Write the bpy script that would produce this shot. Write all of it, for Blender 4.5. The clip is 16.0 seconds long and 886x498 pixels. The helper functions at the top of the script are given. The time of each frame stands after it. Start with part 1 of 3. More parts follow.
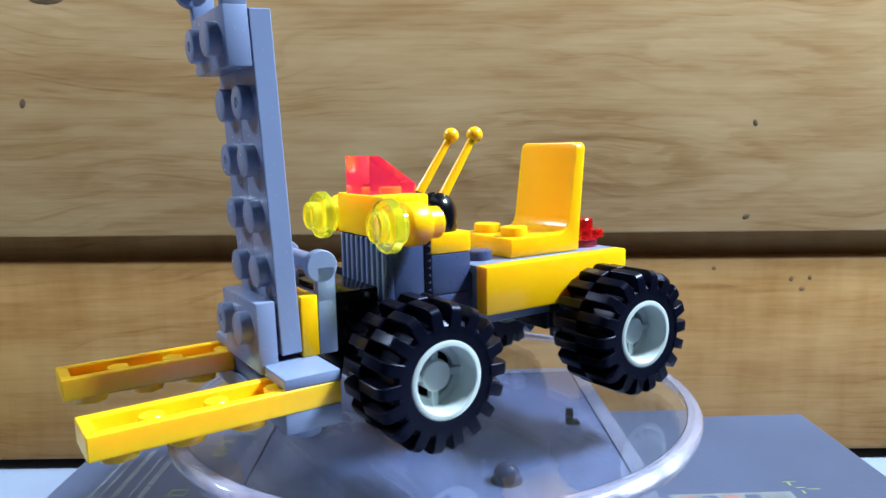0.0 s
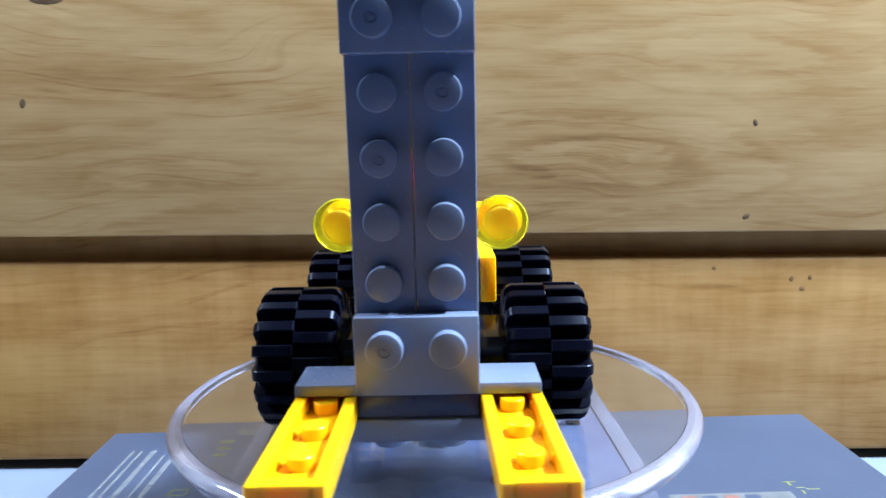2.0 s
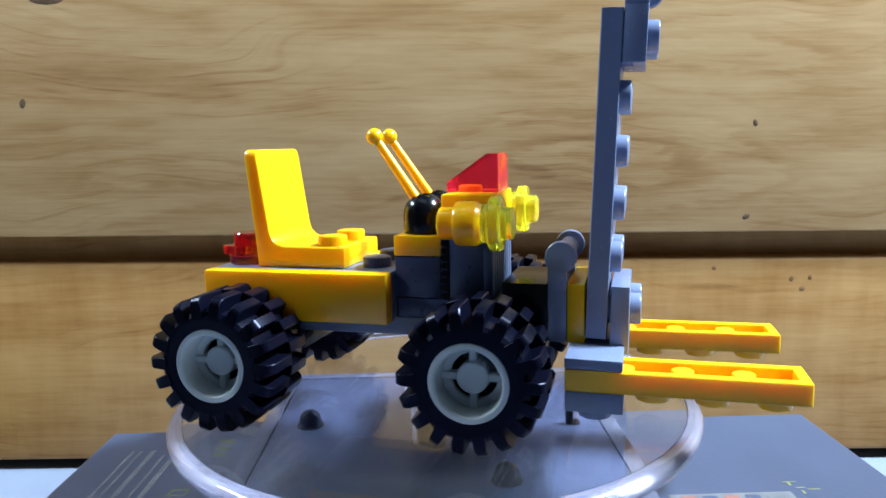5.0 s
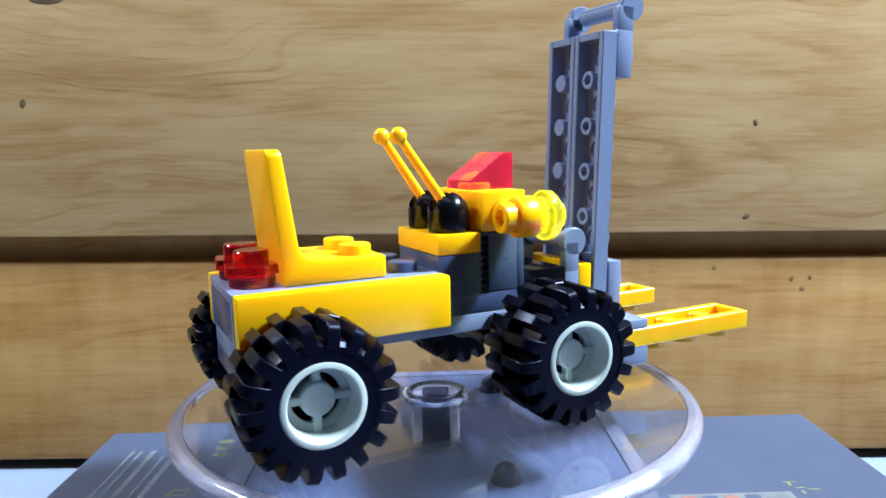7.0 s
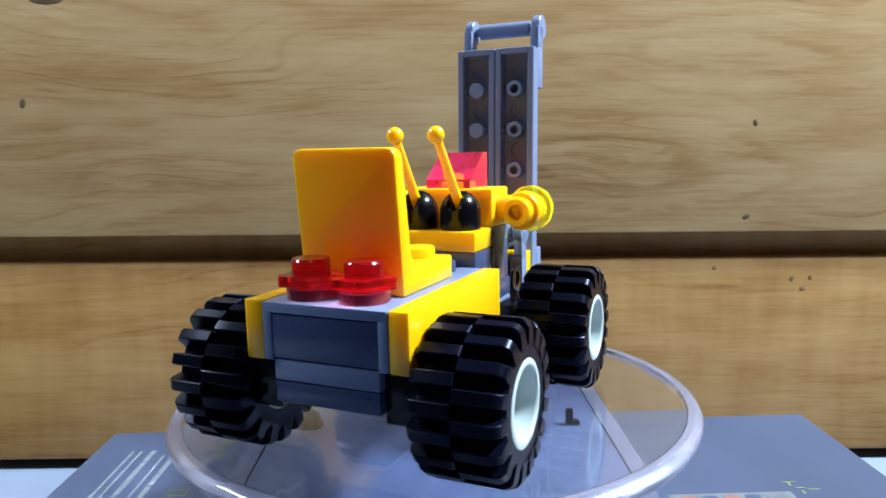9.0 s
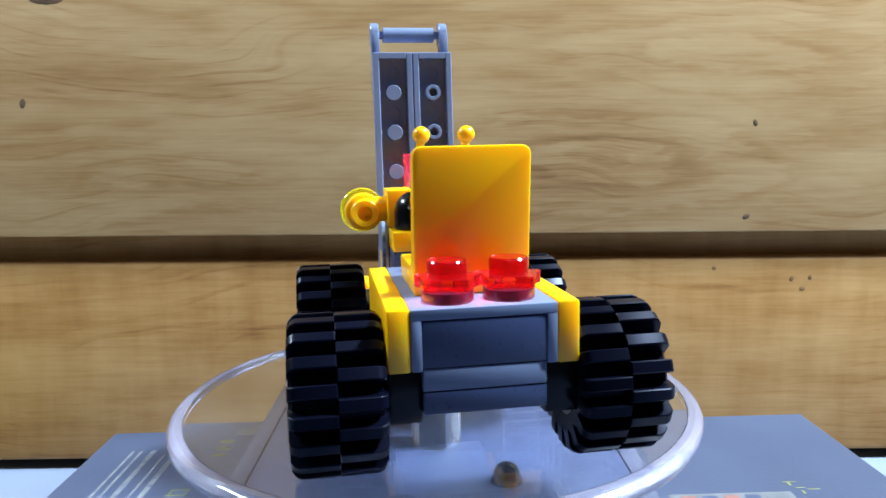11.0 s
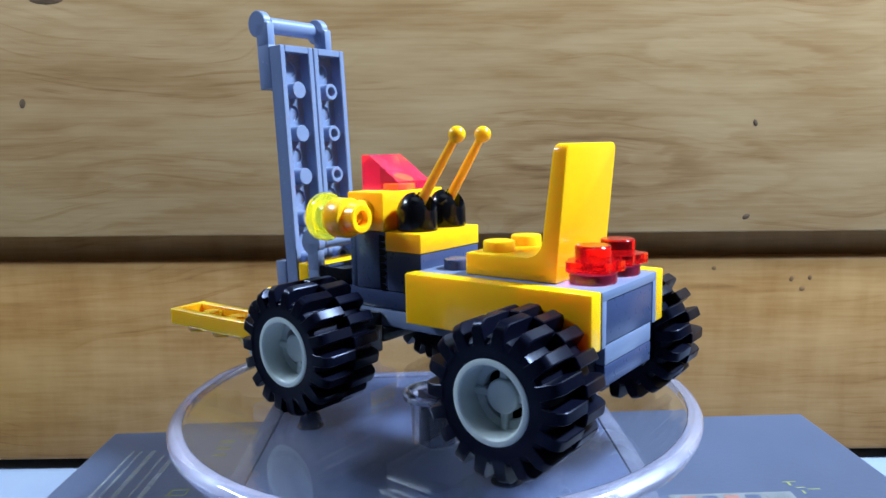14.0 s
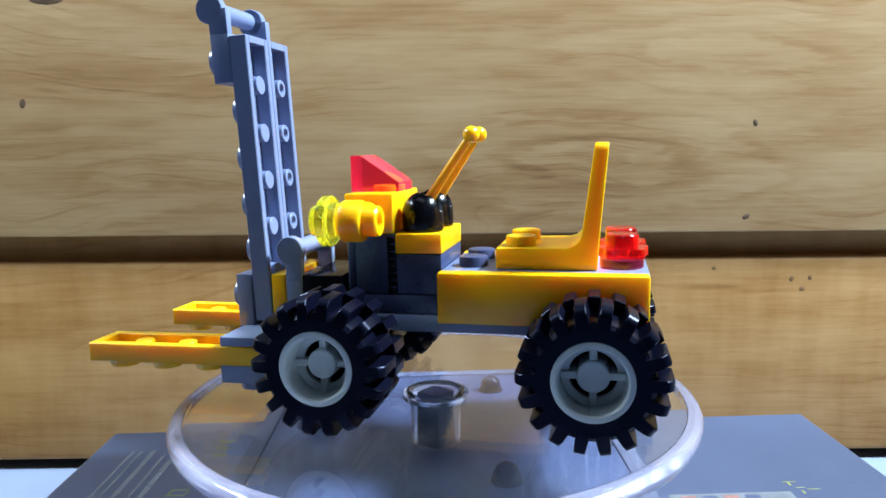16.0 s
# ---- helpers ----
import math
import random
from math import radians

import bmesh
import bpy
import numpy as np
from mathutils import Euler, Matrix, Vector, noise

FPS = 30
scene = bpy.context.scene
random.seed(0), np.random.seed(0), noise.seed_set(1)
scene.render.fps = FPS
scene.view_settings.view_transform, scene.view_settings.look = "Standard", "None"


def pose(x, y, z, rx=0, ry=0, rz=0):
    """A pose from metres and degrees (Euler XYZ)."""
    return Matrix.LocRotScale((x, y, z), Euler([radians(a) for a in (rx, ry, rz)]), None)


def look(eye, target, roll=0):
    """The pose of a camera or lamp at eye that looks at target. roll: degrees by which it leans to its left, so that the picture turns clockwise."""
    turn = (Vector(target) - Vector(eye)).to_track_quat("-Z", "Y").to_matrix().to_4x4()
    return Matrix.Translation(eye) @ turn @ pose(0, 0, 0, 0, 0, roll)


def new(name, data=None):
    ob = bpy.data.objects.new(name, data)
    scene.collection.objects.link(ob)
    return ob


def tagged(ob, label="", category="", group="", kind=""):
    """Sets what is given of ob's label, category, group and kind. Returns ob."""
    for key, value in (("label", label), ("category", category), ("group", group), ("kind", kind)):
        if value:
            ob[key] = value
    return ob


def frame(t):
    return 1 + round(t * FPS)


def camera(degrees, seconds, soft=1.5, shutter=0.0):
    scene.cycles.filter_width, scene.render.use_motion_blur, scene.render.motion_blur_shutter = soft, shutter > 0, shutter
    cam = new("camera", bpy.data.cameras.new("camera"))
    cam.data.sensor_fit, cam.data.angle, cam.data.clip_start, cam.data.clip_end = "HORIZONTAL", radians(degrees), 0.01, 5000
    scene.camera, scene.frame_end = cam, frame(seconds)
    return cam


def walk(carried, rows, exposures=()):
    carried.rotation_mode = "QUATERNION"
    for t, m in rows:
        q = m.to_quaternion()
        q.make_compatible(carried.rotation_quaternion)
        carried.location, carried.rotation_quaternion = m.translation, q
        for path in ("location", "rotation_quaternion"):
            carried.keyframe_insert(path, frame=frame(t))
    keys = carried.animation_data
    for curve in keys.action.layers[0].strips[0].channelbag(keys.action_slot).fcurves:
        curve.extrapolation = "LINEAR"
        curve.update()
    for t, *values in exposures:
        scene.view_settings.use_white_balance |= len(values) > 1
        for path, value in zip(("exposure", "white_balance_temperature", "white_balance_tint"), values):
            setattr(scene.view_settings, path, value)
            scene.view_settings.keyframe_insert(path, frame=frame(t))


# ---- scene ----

MM = 0.001
cam = camera(63.28, 16.0, soft=1.5, shutter=0.5)
EYE = Vector((0.0, -0.12348, 0.04388))
WAY = Vector((0.01544, 0.98940, -0.14440))
CAM = look(EYE, EYE + WAY, -1.294)
walk(cam, [(0.0, CAM), (16.0, CAM)], exposures=(
    (0.0, 0.09, 6420, 10), (0.5, -0.18, 6380, 10), (1.0, -0.05, 6400, 10), (1.5, 0.08, 6400, 10), (2.0, 0.28, 6380, 10),
    (2.5, 0.33, 6440, 10), (3.0, 0.22, 6490, 10), (3.5, 0.09, 6490, 10), (4.0, 0.0, 6490, 10), (5.2, 0.23, 6490, 10),
    (6.5, 0.33, 6490, 10), (7.0, 0.28, 6490, 10), (7.5, 0.21, 6490, 10), (8.0, 0.03, 6430, 10), (9.0, 0.03, 6490, 10),
    (10.2, 0.21, 6490, 10), (11.5, 0.26, 6490, 10), (12.0, 0.20, 6380, 10), (12.5, 0.19, 6250, 10),
    (13.5, 0.03, 6050, 10), (14.5, 0.06, 6080, 10), (15.3, 0.18, 6280, 10), (16.0, 0.23, 6330, 10)))

# ---------------------------------------------------------------- world and light
world = bpy.data.worlds.new("room_air")
scene.world = world
world.use_nodes = True
bg = world.node_tree.nodes["Background"]
bg.inputs["Color"].default_value = (0.80, 0.88, 1.0, 1)
bg.inputs["Strength"].default_value = 0.04


def area_lamp(name, eye, target, sx, sy, watts, colour):
    data = bpy.data.lights.new(name, "AREA")
    data.shape, data.size, data.size_y, data.energy, data.color = "RECTANGLE", sx, sy, watts, colour
    ob = new(name, data)
    ob.matrix_world = look(eye, target)
    return ob


area_lamp("desk_lamp", (0.66, 0.015, 0.78), (0, 0.06, 0), 0.20, 0.08, 36.0, (0.72, 0.89, 1.0))
area_lamp("lamp_tube", (-0.46, 0.12, 0.42), (0, 0.10, 0.02), 0.22, 0.05, 3.7, (0.72, 0.87, 1.0))
# unseen fill added overhead to lighten the faces towards the camera
area_lamp("overhead_fill", (-0.15, -0.20, 1.3), (0, 0.0, 0), 0.9, 0.4, 1.55, (0.74, 0.87, 1.0))


# ---------------------------------------------------------------- materials
def material(name):
    m = bpy.data.materials.new(name)
    m.use_nodes = True
    nt = m.node_tree
    return m, nt, nt.nodes["Principled BSDF"]


def node(nt, kind, **values):
    n = nt.nodes.new(kind)
    for key, value in values.items():
        n.inputs[key.replace("_", " ")].default_value = value
    return n


def ramp(nt, fac, stops):
    r = nt.nodes.new("ShaderNodeValToRGB")
    els = r.color_ramp.elements
    while len(els) < len(stops):
        els.new(0.5)
    for e, (p, c) in zip(els, stops):
        e.position, e.color = p, (*c, 1)
    nt.links.new(fac, r.inputs[0])
    return r.outputs[0]


def plastic(name, colour, rough=0.28, vary=0.08, sub=0.0, gloss=0.5, sheen=(1, 1, 1)):
    """Moulded plastic: faint mottling, handling marks in the gloss, a soft waviness."""
    m, nt, p = material(name)
    co = nt.nodes.new("ShaderNodeTexCoord")
    n1 = node(nt, "ShaderNodeTexNoise", Scale=140.0, Detail=3.0)
    n2 = node(nt, "ShaderNodeTexNoise", Scale=900.0, Detail=4.0, Roughness=0.65)
    for n in (n1, n2):
        nt.links.new(co.outputs["Object"], n.inputs["Vector"])
    lo = tuple(c * (1 - vary) for c in colour)
    hi = tuple(min(1, c * (1 + vary)) for c in colour)
    nt.links.new(ramp(nt, n1.outputs["Fac"], [(0.3, lo), (0.7, hi)]), p.inputs["Base Color"])
    mr = node(nt, "ShaderNodeMapRange", From_Min=0.3, From_Max=0.75, To_Min=rough * 0.96, To_Max=rough * 1.08)
    nt.links.new(n2.outputs["Fac"], mr.inputs["Value"])
    nt.links.new(mr.outputs["Result"], p.inputs["Roughness"])
    b = node(nt, "ShaderNodeBump", Strength=0.02, Distance=0.00008)
    nt.links.new(n1.outputs["Fac"], b.inputs["Height"])
    nt.links.new(b.outputs["Normal"], p.inputs["Normal"])
    p.inputs["IOR"].default_value = 1.5
    if sub:
        p.inputs["Subsurface Weight"].default_value = sub
        p.inputs["Subsurface Radius"].default_value = (1.0, 0.50, 0.05)
        p.inputs["Subsurface Scale"].default_value = 0.0035
        p.subsurface_method = "RANDOM_WALK"
    p.inputs["Specular IOR Level"].default_value = gloss
    p.inputs["Specular Tint"].default_value = (*sheen, 1)
    return m


def clear(name, colour, rough=0.04, ior=1.5):
    m, nt, p = material(name)
    co = nt.nodes.new("ShaderNodeTexCoord")
    n = node(nt, "ShaderNodeTexNoise", Scale=260.0, Detail=4.0)
    nt.links.new(co.outputs["Object"], n.inputs["Vector"])
    mr = node(nt, "ShaderNodeMapRange", From_Min=0.35, From_Max=0.8, To_Min=rough * 0.5, To_Max=rough * 2.2)
    nt.links.new(n.outputs["Fac"], mr.inputs["Value"])
    nt.links.new(mr.outputs["Result"], p.inputs["Roughness"])
    p.inputs["Base Color"].default_value = (*colour, 1)
    p.inputs["Transmission Weight"].default_value = 1.0
    p.inputs["IOR"].default_value = ior
    return m


def milky(m, weight):
    m.node_tree.nodes["Principled BSDF"].inputs["Transmission Weight"].default_value = weight
    return m


def wood(name, dark, mid, light, seed, drip=0.0, figures=()):
    """Varnished board: long grain along x with cathedral figure and fine pores."""
    m, nt, p = material(name)
    co = nt.nodes.new("ShaderNodeTexCoord")

    def mapped(scale, loc=(0, 0, 0)):
        mp = nt.nodes.new("ShaderNodeMapping")
        mp.inputs["Scale"].default_value = scale
        mp.inputs["Location"].default_value = (loc[0] + seed, loc[1], loc[2] + seed * 0.37)
        nt.links.new(co.outputs["Object"], mp.inputs["Vector"])
        return mp.outputs["Vector"]

    def math_node(op, a, b, c=None):
        n = nt.nodes.new("ShaderNodeMath")
        n.operation = op
        for k, v in enumerate((a, b, c)):
            if v is None:
                continue
            if isinstance(v, (int, float)):
                n.inputs[k].default_value = v
            else:
                nt.links.new(v, n.inputs[k])
        return n.outputs[0]

    warp = node(nt, "ShaderNodeTexNoise", Scale=1.0, Detail=3.0, Roughness=0.45)
    nt.links.new(mapped((4.2, 9, 10.0)), warp.inputs["Vector"])
    sep = nt.nodes.new("ShaderNodeSeparateXYZ")
    nt.links.new(co.outputs["Object"], sep.inputs[0])
    # growth rings: height over the board, bent by a slow noise into long arches
    ring = nt.nodes.new("ShaderNodeCombineXYZ")
    nt.links.new(math_node("MULTIPLY_ADD", warp.outputs["Fac"], 0.115, sep.outputs["Z"]), ring.inputs["Z"])
    nt.links.new(math_node("MULTIPLY", sep.outputs["X"], 0.03), ring.inputs["X"])
    rings = node(nt, "ShaderNodeTexNoise", Scale=330.0, Detail=3.0, Roughness=0.6)
    nt.links.new(ring.outputs[0], rings.inputs["Vector"])
    pores = node(nt, "ShaderNodeTexNoise", Scale=1.0, Detail=3.0, Roughness=0.6)
    nt.links.new(mapped((24, 200, 560)), pores.inputs["Vector"])
    slow = node(nt, "ShaderNodeTexNoise", Scale=1.0, Detail=3.0, Roughness=0.55)
    nt.links.new(mapped((8, 20, 34), (3, 1, 2)), slow.inputs["Vector"])
    blot = node(nt, "ShaderNodeTexNoise", Scale=1.0, Detail=4.0, Roughness=0.6)
    nt.links.new(mapped((13, 20, 58), (1, 4, 6)), blot.inputs["Vector"])
    # dark late-wood lines, strong in some stretches and faint in others
    lines = node(nt, "ShaderNodeMapRange", From_Min=0.53, From_Max=0.67, To_Min=0.0, To_Max=1.0)
    nt.links.new(rings.outputs["Fac"], lines.inputs["Value"])
    gate = node(nt, "ShaderNodeMapRange", From_Min=0.36, From_Max=0.66, To_Min=0.12, To_Max=1.0)
    nt.links.new(slow.outputs["Fac"], gate.inputs["Value"])
    dark_lines = math_node("MULTIPLY", lines.outputs["Result"], gate.outputs["Result"])
    tone = math_node("MULTIPLY_ADD", dark_lines, -0.24, 0.62)
    tone = math_node("ADD", tone, math_node("MULTIPLY_ADD", slow.outputs["Fac"], -0.50, 0.25))
    tone = math_node("ADD", tone, math_node("MULTIPLY_ADD", blot.outputs["Fac"], -0.78, 0.385))
    tone = math_node("ADD", tone, math_node("MULTIPLY_ADD", pores.outputs["Fac"], 0.42, -0.21))
    for x0, z0, wide, high, deep in figures:
        # flame figure: nested arches round a heart, ragged by the slow warp
        du = math_node("MULTIPLY_ADD", sep.outputs["X"], 1 / wide, -x0 / wide)
        dv = math_node("MULTIPLY_ADD", sep.outputs["Z"], 1 / high, -z0 / high)
        dv = math_node("ADD", dv, math_node("MULTIPLY_ADD", warp.outputs["Fac"], 1.6, -0.8))
        far = math_node("SQRT", math_node("ADD", math_node("MULTIPLY", du, du), math_node("MULTIPLY", dv, dv)), 0)
        wave = math_node("SINE", math_node("MULTIPLY_ADD", far, 15.0, math_node("MULTIPLY", blot.outputs["Fac"], 16.0)), 0)
        crest = node(nt, "ShaderNodeMapRange", From_Min=0.1, From_Max=1.0, To_Min=0.0, To_Max=1.0)
        nt.links.new(wave, crest.inputs["Value"])
        near = node(nt, "ShaderNodeMapRange", From_Min=0.35, From_Max=1.5, To_Min=1.0, To_Max=0.0)
        nt.links.new(far, near.inputs["Value"])
        tone = math_node("ADD", tone, math_node("MULTIPLY", math_node("MULTIPLY", crest.outputs["Result"], near.outputs["Result"]), -deep))
    if drip:
        # old runs of stain down the board
        runs = node(nt, "ShaderNodeTexNoise", Scale=1.0, Detail=4.0, Roughness=0.6)
        nt.links.new(mapped((75, 20, 16), (2, 3, 1)), runs.inputs["Vector"])
        tone = math_node("ADD", tone, math_node("MULTIPLY_ADD", runs.outputs["Fac"], -drip, drip * 0.5))
    col = ramp(nt, tone, [(0.12, dark), (0.48, mid), (0.66, tuple((a + b) / 2 for a, b in zip(mid, light))), (0.90, light)])
    nt.links.new(col, p.inputs["Base Color"])
    rr = node(nt, "ShaderNodeMapRange", From_Min=0.3, From_Max=0.7, To_Min=0.5, To_Max=0.7)
    nt.links.new(slow.outputs["Fac"], rr.inputs["Value"])
    nt.links.new(rr.outputs["Result"], p.inputs["Roughness"])
    p.inputs["Specular IOR Level"].default_value = 0.25
    b = node(nt, "ShaderNodeBump", Strength=0.25, Distance=0.0003)
    nt.links.new(tone, b.inputs["Height"])
    nt.links.new(b.outputs["Normal"], p.inputs["Normal"])
    return m


def painted(name, lo, hi, scale, rough, bump=0.0002):
    m, nt, p = material(name)
    co = nt.nodes.new("ShaderNodeTexCoord")
    n1 = node(nt, "ShaderNodeTexNoise", Scale=scale, Detail=4.0)
    n2 = node(nt, "ShaderNodeTexNoise", Scale=scale * 30, Detail=3.0)
    for n in (n1, n2):
        nt.links.new(co.outputs["Object"], n.inputs["Vector"])
    nt.links.new(ramp(nt, n1.outputs["Fac"], [(0.3, lo), (0.7, hi)]), p.inputs["Base Color"])
    p.inputs["Roughness"].default_value = rough
    b = node(nt, "ShaderNodeBump", Strength=0.2, Distance=bump)
    nt.links.new(n2.outputs["Fac"], b.inputs["Height"])
    nt.links.new(b.outputs["Normal"], p.inputs["Normal"])
    return m


YELLOW = plastic("yellow_plastic", (0.99, 0.49, 0.003), 0.25, 0.02, 0.45)
GREY = plastic("grey_plastic", (0.156, 0.196, 0.327), 0.30, 0.03)
LIGHT_GREY = plastic("light_grey_plastic", (0.180, 0.224, 0.372), 0.26, 0.03)
DARK_GREY = plastic("dark_grey_plastic", (0.040, 0.056, 0.132), 0.28, 0.03)
BLACK = plastic("black_plastic", (0.003, 0.003, 0.005), 0.20, gloss=0.3)
RUBBER = plastic("black_rubber", (0.0020, 0.0024, 0.008), 0.30, gloss=0.16, sheen=(0.58, 0.64, 1.0))
RIM = plastic("pale_grey_plastic", (0.468, 0.527, 0.535), 0.38)
CLEAR_YELLOW = milky(clear("clear_yellow_plastic", (0.98, 0.92, 0.06), 0.05), 0.84)
CLEAR_RED = milky(clear("clear_red_plastic", (0.88, 0.055, 0.16), 0.08), 0.80)
DEEP_RED = milky(clear("deep_red_plastic", (0.75, 0.018, 0.030), 0.10), 0.90)
ACRYLIC = milky(clear("clear_acrylic", (0.97, 0.975, 1.0), 0.02, 1.45), 0.995)
HUB_CLEAR = milky(clear("clear_cloudy_acrylic", (0.95, 0.96, 1.0), 0.02, 1.45), 0.97)
FROSTED = milky(clear("frosted_acrylic", (0.372, 0.366, 0.484), 0.14, 1.45), 0.72)
FROSTED.node_tree.nodes["Principled BSDF"].inputs["Coat Weight"].default_value = 0.7
STAND = painted("frosted_grey_plastic", (0.021, 0.030, 0.068), (0.037, 0.050, 0.108), 45, 0.42)
# one frosted plastic in a lit and a shaded tint
STAND_EDGE = painted("frosted_plastic_lit", (0.066, 0.074, 0.121), (0.094, 0.101, 0.156), 80, 0.4)
STAND_DIM = painted("frosted_plastic_shaded", (0.051, 0.058, 0.101), (0.066, 0.075, 0.125), 80, 0.4)
CARD = painted("dark_grey_card", (0.050, 0.068, 0.125), (0.068, 0.089, 0.158), 30, 0.36)
INK_PALE = painted("pale_ink", (0.112, 0.120, 0.139), (0.158, 0.165, 0.188), 300, 0.6)
INK_LIME = painted("lime_ink", (0.152, 0.168, 0.068), (0.208, 0.224, 0.096), 300, 0.6)
INK_RED = painted("red_ink", (0.240, 0.096, 0.088), (0.288, 0.128, 0.112), 300, 0.6)
PAPER = painted("white_paper", (0.210, 0.252, 0.364), (0.252, 0.301, 0.413), 25, 0.6)
PAPER_LIME = painted("pale_lime_paper", (0.400, 0.400, 0.096), (0.480, 0.480, 0.176), 60, 0.6)
WALL_PAINT = painted("wall_paint", (0.06, 0.065, 0.08), (0.08, 0.085, 0.10), 3, 0.8)
# near-black, so the shade of the drawer gaps lies in the colour
SHADE = painted("gap_shade_paint", (0.006, 0.006, 0.007), (0.010, 0.010, 0.011), 20, 0.6)
KNOT = painted("knot_wood", (0.085, 0.045, 0.020), (0.13, 0.070, 0.032), 300, 0.8)
KNOT_PALE = painted("pale_knot_wood", (0.205, 0.095, 0.028), (0.265, 0.128, 0.040), 300, 0.7)
SMOKE = plastic("smoked_plastic", (0.010, 0.013, 0.030), 0.12, gloss=0.5)
SOCKET_DARK = plastic("dark_socket_plastic", (0.012, 0.018, 0.045), 0.12)
WOOD_A = wood("light_oak_veneer", (0.179, 0.079, 0.025), (0.357, 0.199, 0.080), (0.499, 0.330, 0.166), 0.0, 0.0, ((0.085, 0.030, 0.105, 0.034, 0.16), (-0.120, 0.028, 0.130, 0.026, 0.10), (0.150, 0.085, 0.12, 0.022, 0.10)))
WOOD_B = wood("honey_oak_veneer", (0.150, 0.055, 0.012), (0.325, 0.157, 0.046), (0.453, 0.252, 0.096), 4.3, 0.50)


# ---------------------------------------------------------------- mesh helpers, all in millimetres
def part(name, bm, mat, parent=None, label=""):
    for v in bm.verts:
        v.co *= MM
    for f in bm.faces:
        f.smooth = True
    bmesh.ops.recalc_face_normals(bm, faces=bm.faces)
    for e in bm.edges:
        if len(e.link_faces) == 2 and e.calc_face_angle(0) > 0.6:
            e.smooth = False
    me = bpy.data.meshes.new(name)
    bm.to_mesh(me)
    bm.free()
    me.materials.append(mat)
    ob = new(name, me)
    ob.parent = parent
    if label:
        ob["label"] = label
    return ob


def box(bm, x0, x1, y0, y1, z0, z1, r=0.25, seg=2):
    t = bmesh.new()
    bmesh.ops.create_cube(t, size=1.0)
    for v in t.verts:
        v.co = Vector(((x0 + x1) / 2 + v.co.x * (x1 - x0), (y0 + y1) / 2 + v.co.y * (y1 - y0), (z0 + z1) / 2 + v.co.z * (z1 - z0)))
    if r:
        bmesh.ops.bevel(t, geom=list(t.edges), offset=r, segments=seg, profile=0.5, affect="EDGES")
    merge(bm, t)


def merge(bm, t, m=None):
    made = {}
    for v in t.verts:
        made[v] = bm.verts.new(m @ v.co if m else v.co)
    for f in t.faces:
        bm.faces.new([made[v] for v in f.verts])
    t.free()


AXES = {"z": Matrix.Identity(4), "x": Matrix.Rotation(radians(90), 4, "Y"), "y": Matrix.Rotation(radians(-90), 4, "X"),
        "-x": Matrix.Rotation(radians(-90), 4, "Y"), "-z": Matrix.Rotation(radians(180), 4, "X"), "-y": Matrix.Rotation(radians(90), 4, "X")}


def lathe(bm, profile, centre=(0, 0, 0), axis="z", seg=24, m=None):
    """Turns (radius, height) pairs round an axis through centre."""
    m = m or Matrix.Translation(centre) @ AXES[axis]
    rings = []
    for r, h in profile:
        if r < 1e-6:
            rings.append([bm.verts.new(m @ Vector((0, 0, h)))])
        else:
            rings.append([bm.verts.new(m @ Vector((r * math.cos(a), r * math.sin(a), h))) for a in (2 * math.pi * i / seg for i in range(seg))])
    for a, b in zip(rings, rings[1:]):
        for i in range(seg):
            j = (i + 1) % seg
            if len(a) == 1 and len(b) == 1:
                continue
            if len(a) == 1:
                bm.faces.new((a[0], b[i], b[j]))
            elif len(b) == 1:
                bm.faces.new((a[i], b[0], a[j]))
            else:
                bm.faces.new((a[i], b[i], b[j], a[j]))


def stud(bm, centre, axis="z", r=2.42, h=1.7, dimple=False):
    """A coupling knob with a rounded rim and, on some, a small moulded pip."""
    prof = [(r, -0.3), (r, h - 0.28), (r - 0.1, h - 0.08), (r - 0.3, h)]
    prof += [(0.75, h), (0.7, h - 0.16), (0.36, h - 0.16), (0.32, h + 0.03), (0, h + 0.03)] if dimple else [(0, h)]
    lathe(bm, prof, centre, axis)


def rod(bm, a, b, r0, r1, seg=14):
    a, b = Vector(a), Vector(b)
    q = (b - a).to_track_quat("Z", "Y").to_matrix().to_4x4()
    n = (b - a).length
    lathe(bm, [(0, 0), (r0, 0), (r1, n), (0, n)], m=Matrix.Translation(a) @ q, seg=seg)


def ball(bm, centre, r, seg=20, rings=12):
    lathe(bm, [(r * math.sin(math.pi * i / rings) if 0 < i < rings else 0, -r * math.cos(math.pi * i / rings)) for i in range(rings + 1)], centre, seg=seg)


def prism(bm, outline, y0, y1, plane="xz"):
    """An outline in the x-z plane carried from y0 to y1."""
    put = (lambda u, w, d: (u, d, w)) if plane == "xz" else (lambda u, w, d: (d, u, w)) if plane == "yz" else (lambda u, w, d: (u, w, d))
    a = [bm.verts.new(put(u, w, y0)) for u, w in outline]
    b = [bm.verts.new(put(u, w, y1)) for u, w in outline]
    bm.faces.new(a)
    bm.faces.new(b[::-1])
    for i in range(len(a)):
        j = (i + 1) % len(a)
        bm.faces.new((a[j], a[i], b[i], b[j]))


def soft(bm, r=0.25, seg=2, angle=0.5):
    edges = [e for e in bm.edges if len(e.link_faces) == 2 and e.calc_face_angle(0) > angle]
    bmesh.ops.recalc_face_normals(bm, faces=bm.faces)
    bmesh.ops.bevel(bm, geom=edges, offset=r, segments=seg, profile=0.5, affect="EDGES")


# ---------------------------------------------------------------- the setting
LEAN = Matrix.Rotation(radians(0.97), 4, "Y")


